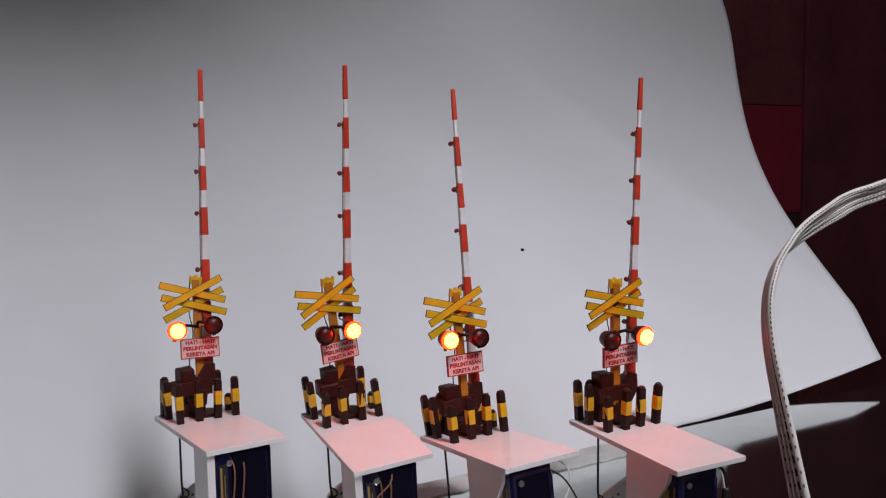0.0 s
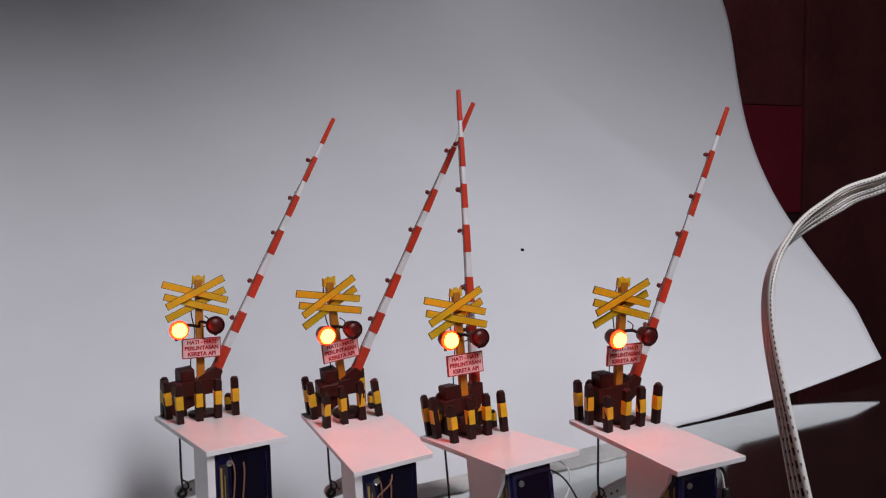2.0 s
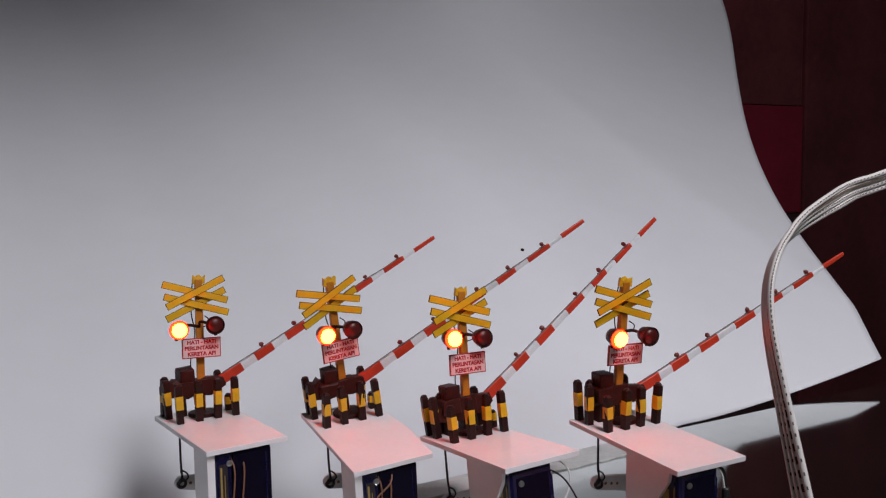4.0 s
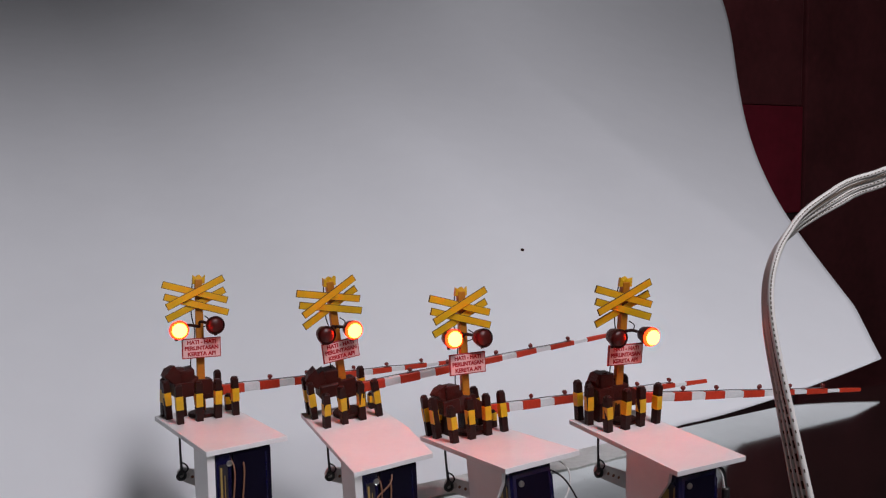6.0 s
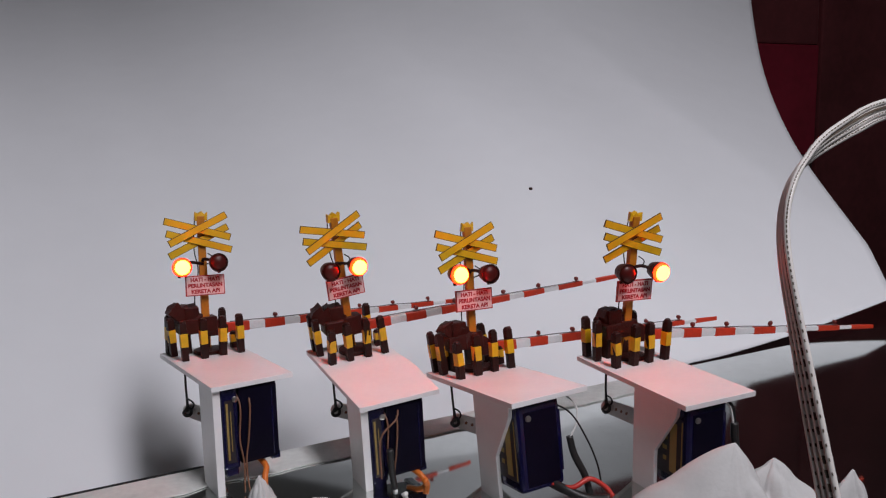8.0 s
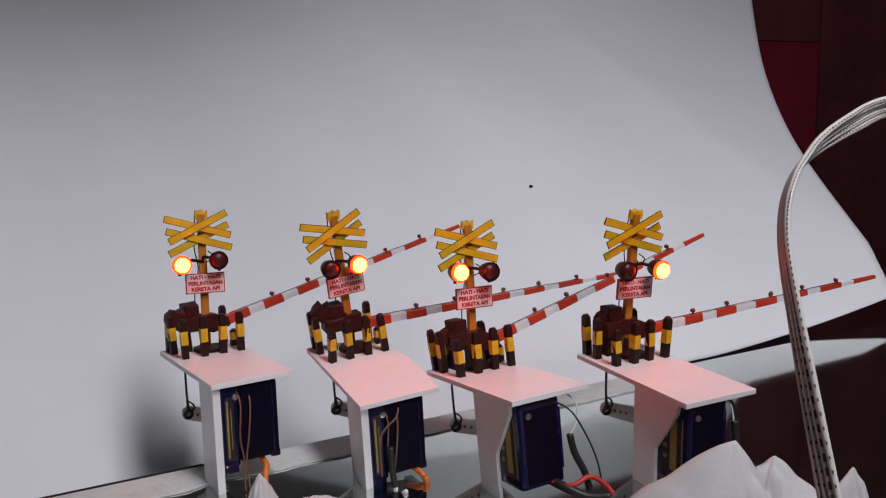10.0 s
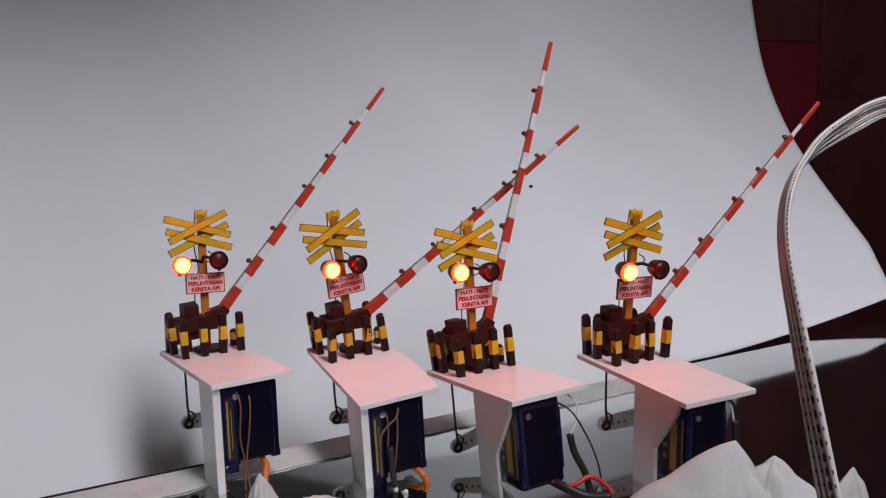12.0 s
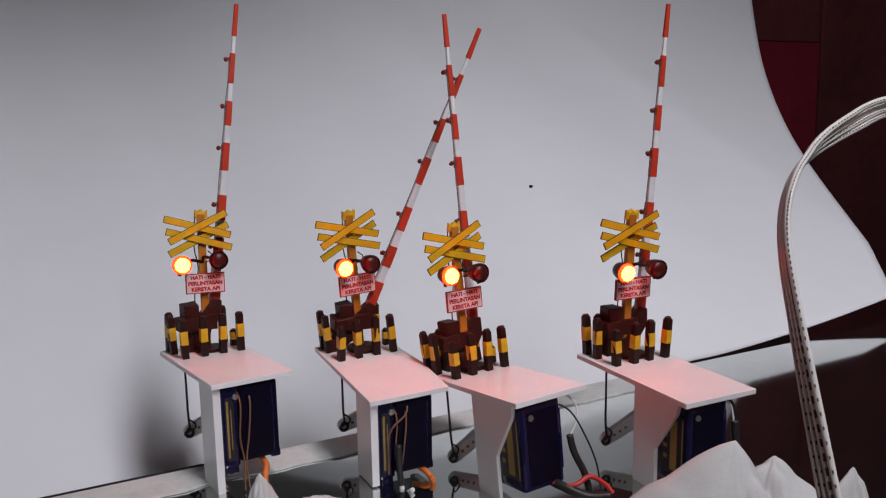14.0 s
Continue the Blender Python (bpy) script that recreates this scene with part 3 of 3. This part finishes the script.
# ---- ribbon cable, tissue, speck ----
def build_cable():
    pts = [(140, -40, -744), (110, 20, -560), (78, 80, -300), (66, 102, -140), (60.5, 112, -80), (57.5, 116.5, -62), (54.6, 125, -35.6), (53.6, 130, -21), (55.8, 134, -12.6), (61.5, 139, -7.0), (71.5, 146, -2.6), (82.8, 155, 0.2), (104, 168, 2.4), (150, 200, -6), (190, 230, -30)]
    root = tagged(placed(new("ribbon_cable")), "white four-core ribbon cable printed with dark dashes", "cable")
    path = spline(pts, 14)
    lines = [[], [], [], []]
    turns = ((0, 0.30), (56, 0.35), (74, 0.70), (86, 1.05), (98, 1.22), (112, 1.38), (122, 1.60), (132, 2.05), (144, 2.38), (400, 2.45))

    def twist(i):
        for (i0, a0), (i1, a1) in zip(turns, turns[1:]):
            if i <= i1:
                return a0 + (a1 - a0) * (i - i0) / (i1 - i0)
    for i, p in enumerate(path):
        d = (path[min(i + 1, len(path) - 1)] - path[max(i - 1, 0)]).normalized()
        view = Vector((p.x, p.y, p.z)).normalized()
        flat = d.cross(view).normalized()
        a = -twist(i)
        side = flat * math.cos(a) - view * math.sin(a)
        side = (side - d * side.dot(d)).normalized()
        for j in range(4):
            lines[j].append(p + side * 1.0 * (j - 1.5) + Vector((0.9, 0, 0)))
    for j, line in enumerate(lines):
        core = part("core", tube(line, 0.575, 8, steps=0), CABLE, root, smooth=True)
        gone, want = 0.0, 0.8 * j % 1.6
        for i in range(2, len(line) - 3):
            gone += (line[i] - line[i - 1]).length
            if gone < want:
                continue
            want += 3.7
            mid, d = line[i], (line[i + 1] - line[i]).normalized()
            out = -mid.normalized()
            out = (out - d * out.dot(d)).normalized()
            w, t = (0.62, 0.22) if j == 1 else (0.26, 0.11)
            side = d.cross(out)
            bm = bmesh.new()
            vs = [bm.verts.new((mid + out * h + d * w * e + side * t * f) * MM) for h in (0.50, 0.60) for e, f in ((-1, -0.9), (1, -1), (0.9, 1), (-1, 1))]
            for q in ((0, 1, 2, 3), (7, 6, 5, 4), (0, 4, 5, 1), (1, 5, 6, 2), (2, 6, 7, 3), (3, 7, 4, 0)):
                bm.faces.new([vs[n] for n in q])
            part("printed_dash", bm, CABLE_INK, core)
    return root


def build_tissue(name, x, y, reach, h, seed, label, turn=0.0, folds=5):
    """a tissue pulled up to a peak: its reaches to the right, back, left and front, straight creases running down, a torn hem"""
    bm = bmesh.new()
    n, rings = 96, 22
    top = bm.verts.new((0, 0, h * MM))
    rows = []
    for j in range(1, rings + 1):
        v = j / rings
        ring = []
        for i in range(n):
            a = 2 * math.pi * i / n
            c, d = math.cos(a), math.sin(a)
            wide = 1 / math.hypot(c / (reach[0] if c > 0 else reach[2]), d / (reach[1] if d > 0 else reach[3]))
            crease = 1 - 2 * abs(((a * folds / (2 * math.pi) + 0.35 * noise.noise((c * 1.3, d * 1.3, seed))) % 1) - 0.5)
            hem = 1 + 0.16 * noise.noise((c * 2.4, d * 2.4, seed + 3)) + 0.09 * noise.noise((c * 11, d * 11, seed)) + 0.05 * noise.noise((c * 29, d * 29, seed))
            wide *= (0.95 + 0.08 * crease) * (1 + (hem - 1) * v)
            z = h * (1 - v ** 1.25) + h * 0.05 * (crease - 0.5) * v * (1 - v) * 4
            z += h * 0.22 * min(3 * v, 1) * (abs(noise.noise((c * v * 2.0 + seed, d * v * 2.0, 1.1))) - 0.25) + 0.45 * (abs(noise.noise((c * v * 4.5, d * v * 4.5, seed))) - 0.3)
            ring.append(bm.verts.new(Vector((c * v * wide, d * v * wide, max(z, 0.3))) * MM))
        rows.append(ring)
    for i in range(n):
        bm.faces.new((top, rows[0][i], rows[0][(i + 1) % n]))
        for j in range(rings - 1):
            bm.faces.new((rows[j][i], rows[j + 1][i], rows[j + 1][(i + 1) % n], rows[j][(i + 1) % n]))
    ob = part(name, bm, TISSUE, smooth=True)
    solid = ob.modifiers.new("thickness", "SOLIDIFY")
    solid.thickness, solid.offset = 0.15 * MM, 1.0
    ob.matrix_world = Matrix.Translation(at(x, y, TABLE)) @ Matrix.Rotation(turn, 4, "Z")
    return tagged(ob, label, "tissue", "crumpled tissues on the table")


def build_small():
    build_tissue("tissue", 58.2, 158, (11, 13, 32, 14), 22.5, 2.0, "white tissue pulled up to a peak beside a barrier model", 0.0, 3)
    build_tissue("tissue", 69.5, 166, (16, 8, 12, 9), 15.5, 6.3, "torn white tissue lying on the table", -0.1, 3)
    build_tissue("tissue", -31, 173, (15, 8, 14, 8), 5, 9.1, "flat crumpled tissue between two barrier models", 0.2, 6)
    build_tissue("tissue", -43, 178, (5, 4, 4, 4), 8.5, 12.4, "small wad of tissue at a servo lead", 0.9, 3)
    build_tissue("tissue", 84.5, 162, (6, 5, 12, 5), 14.5, 15.2, "torn corner of tissue", 0.4, 3)
    s, z = SPECK
    x, y = along(s, sheet_at(s, z) - 0.7)
    bm = lathe(((0.4, -0.65), (0.85, -0.2), (0.7, 0.6), (0.25, 0.8)), "z", (0, 0, 0), 9)
    ob = part("speck", ragged(bm, 0.2, 4), BLACK)
    ob.matrix_world = Matrix.Translation(at(x, y, z))
    tagged(ob, "tiny black speck stuck to the white card", "speck")


SPECK = (200.8, -31.6)
CABLE_OB = build_cable()
build_small()

# ---- movement ----
UP = {
    1: ((0.0, 88.4), (0.3, 88.0), (0.5, 86.7), (0.8, 81.6), (1.2, 74.9), (1.5, 69.0), (2.0, 60.6), (2.4, 54.4), (2.8, 47.4), (3.2, 39.9), (4.3, 22.1), (5.3, 5.3), (5.5, 1.5), (5.7, -1.1), (5.9, -1.5),
        (8.6, -1.5), (8.9, -0.5), (10.3, 20.0), (10.5, 23.9), (11.0, 31.6), (11.5, 39.3), (12.1, 50.0), (12.5, 56.7), (13.0, 64.8), (13.3, 69.9), (13.6, 75.5), (14.0, 81.3)),
    2: ((0.0, 86.7), (0.3, 86.7), (0.5, 85.6), (0.8, 81.6), (1.2, 74.0), (1.5, 70.1), (2.0, 61.3), (2.4, 55.0), (2.8, 48.0), (3.2, 41.0), (4.3, 22.7), (5.3, 7.0), (5.5, 4.4), (5.7, 3.4), (6.0, 2.3), (6.4, 1.5),
        (10.0, 1.5), (10.3, 3.4), (10.5, 4.9), (10.7, 8.3), (11.0, 15.3), (11.5, 24.5), (12.1, 35.6), (12.5, 41.4), (13.0, 51.7), (13.3, 56.4), (13.6, 61.7), (14.0, 65.2)),
    3: ((0.0, 86.9), (1.5, 87.1), (1.9, 86.6), (2.0, 85.7), (2.2, 82.5), (2.4, 77.7), (2.8, 65.7), (3.0, 59.5), (3.2, 53.5), (4.2, 28.1), (5.0, 9.4), (5.3, 3.4), (5.5, -1.0), (5.7, -3.3), (5.9, -3.7),
        (9.2, -3.7), (9.5, -0.1), (10.3, 22.3), (10.5, 27.5), (10.7, 33.2), (11.0, 41.3), (11.5, 53.7), (12.1, 69.6), (12.5, 78.4), (12.7, 82.0), (13.0, 85.5), (13.3, 86.9), (14.0, 88.1)),
    4: ((0.0, 86.0), (1.0, 85.3), (1.5, 82.3), (1.8, 74.7), (2.0, 66.0), (2.4, 54.7), (2.8, 45.5), (3.0, 42.3), (3.2, 40.0), (4.3, 17.2), (5.3, -0.4), (5.5, -2.1), (5.7, -3.4), (6.0, -4.9),
        (9.2, -4.9), (9.5, -2.7), (10.3, 10.0), (10.5, 13.0), (10.7, 16.2), (11.0, 25.1), (11.5, 33.4), (12.0, 44.1), (12.5, 53.8), (12.8, 57.7), (12.9, 60.2), (13.0, 66.4), (13.1, 68.8), (13.2, 69.8), (13.5, 72.3), (13.6, 80.0), (14.0, 83.1)),
}
# moments at which the light changes sides; models 1 and 3 begin left, 2 and 4 right
FLASH = {1: (0.1, 0.95, 2.1, 2.95, 4.12, 5.0, 6.2, 7.03, 8.27, 9.13, 10.27, 11.1, 12.33, 12.9), 2: (0.45, 1.25, 1.85, 2.65, 3.25, 4.05, 4.65, 5.6, 6.65, 7.9, 8.8, 9.75, 10.4, 11.35, 11.8, 12.67, 13.4)}
# poses of the models that shift on the table, and side lean of their masts
SHIFT = {
    1: ((0.0, None), (14.0, None)),
    2: ((0.0, None), (13.3, None), (13.5, (-37.8, 220.6, -62.55, 0.455, 0.083, -0.056)), (13.8, (-36.16, 221.34, -62.55, 0.458, 0.0725, -0.022)), (14.0, (-36.16, 221.34, -62.55, 0.458, 0.0725, -0.022))),
    3: ((0.0, None), (13.0, None), (13.5, (-6.1, 207.9, -65.94, 0.528, -0.091, -0.027)), (13.8, (-6.97, 207.18, -65.94, 0.562, -0.086, -0.025)), (14.0, (-6.97, 207.18, -65.94, 0.562, -0.086, -0.025))),
    4: ((0.0, None), (14.0, None)),
}
NOD = {
    1: ((0.0, -0.02), (1.2, 0.0), (14.0, 0.0)),
    2: ((0.0, -0.012), (3.0, 0.0), (13.3, 0.0), (13.8, 0.012), (14.0, 0.012)),
    3: ((0.0, -0.042), (1.9, -0.042), (2.7, 0.0), (12.0, 0.0), (12.9, -0.025), (13.6, -0.052), (14.0, -0.052)),
    4: ((0.0, -0.083), (1.5, -0.04), (2.1, -0.012), (3.0, 0.0), (12.8, 0.0), (13.6, -0.03), (14.0, -0.03)),
}


def motions():
    for k, c in CAST.items():
        m = MODELS[k]
        walk(m["unit"], [(t, stand(*(p or c["pose"]))) for t, p in SHIFT[k]])
        walk(m["arm"], [(t, arm_pose(c, a)) for t, a in UP[k]])
        a, b, n = c["mast"]
        walk(m["mast"], [(t, mast_pose(a, b + d, n)) for t, d in NOD[k]])
        rows, left = [(0.0, c["lamps"][0] if k in (1, 3) else c["lamps"][1])], k in (1, 3)
        for t in FLASH[1 if k in (1, 3) else 2]:
            rows.append((t - 0.017, c["lamps"][0] if left else c["lamps"][1]))
            left = not left
            rows.append((t + 0.017, c["lamps"][0] if left else c["lamps"][1]))
        rows.append((14.0, c["lamps"][0] if left else c["lamps"][1]))
        walk(m["lit"], [(t, Matrix.Translation(p * MM)) for t, p in rows])
        horn, rod = [], []
        for t, up in UP[k]:
            lo, hi = TRAVEL[k]
            z = lo + (hi - lo) * up / 88
            reach = HUB[k].x - ROD_X
            a = math.asin((z - HUB[k].z) / reach)
            horn.append((t, Matrix.Translation(HUB[k] * MM) @ Matrix.Rotation(a, 4, "Y")))
            rod.append((t, Matrix.Translation(Vector((ROD_X, HUB[k].y, z)) * MM)))
        walk(m["horn"], horn)
        walk(m["rod"], rod)
    still = CABLE_OB.matrix_basis.copy()
    walk(CABLE_OB, [(0.0, Matrix.Translation((0, 0, -0.0028)) @ still), (1.5, Matrix.Translation((0, 0, -0.0016)) @ still), (3.0, Matrix.Translation((0, 0, -0.0010)) @ still),
                    (6.5, still), (14.0, still)])


motions()
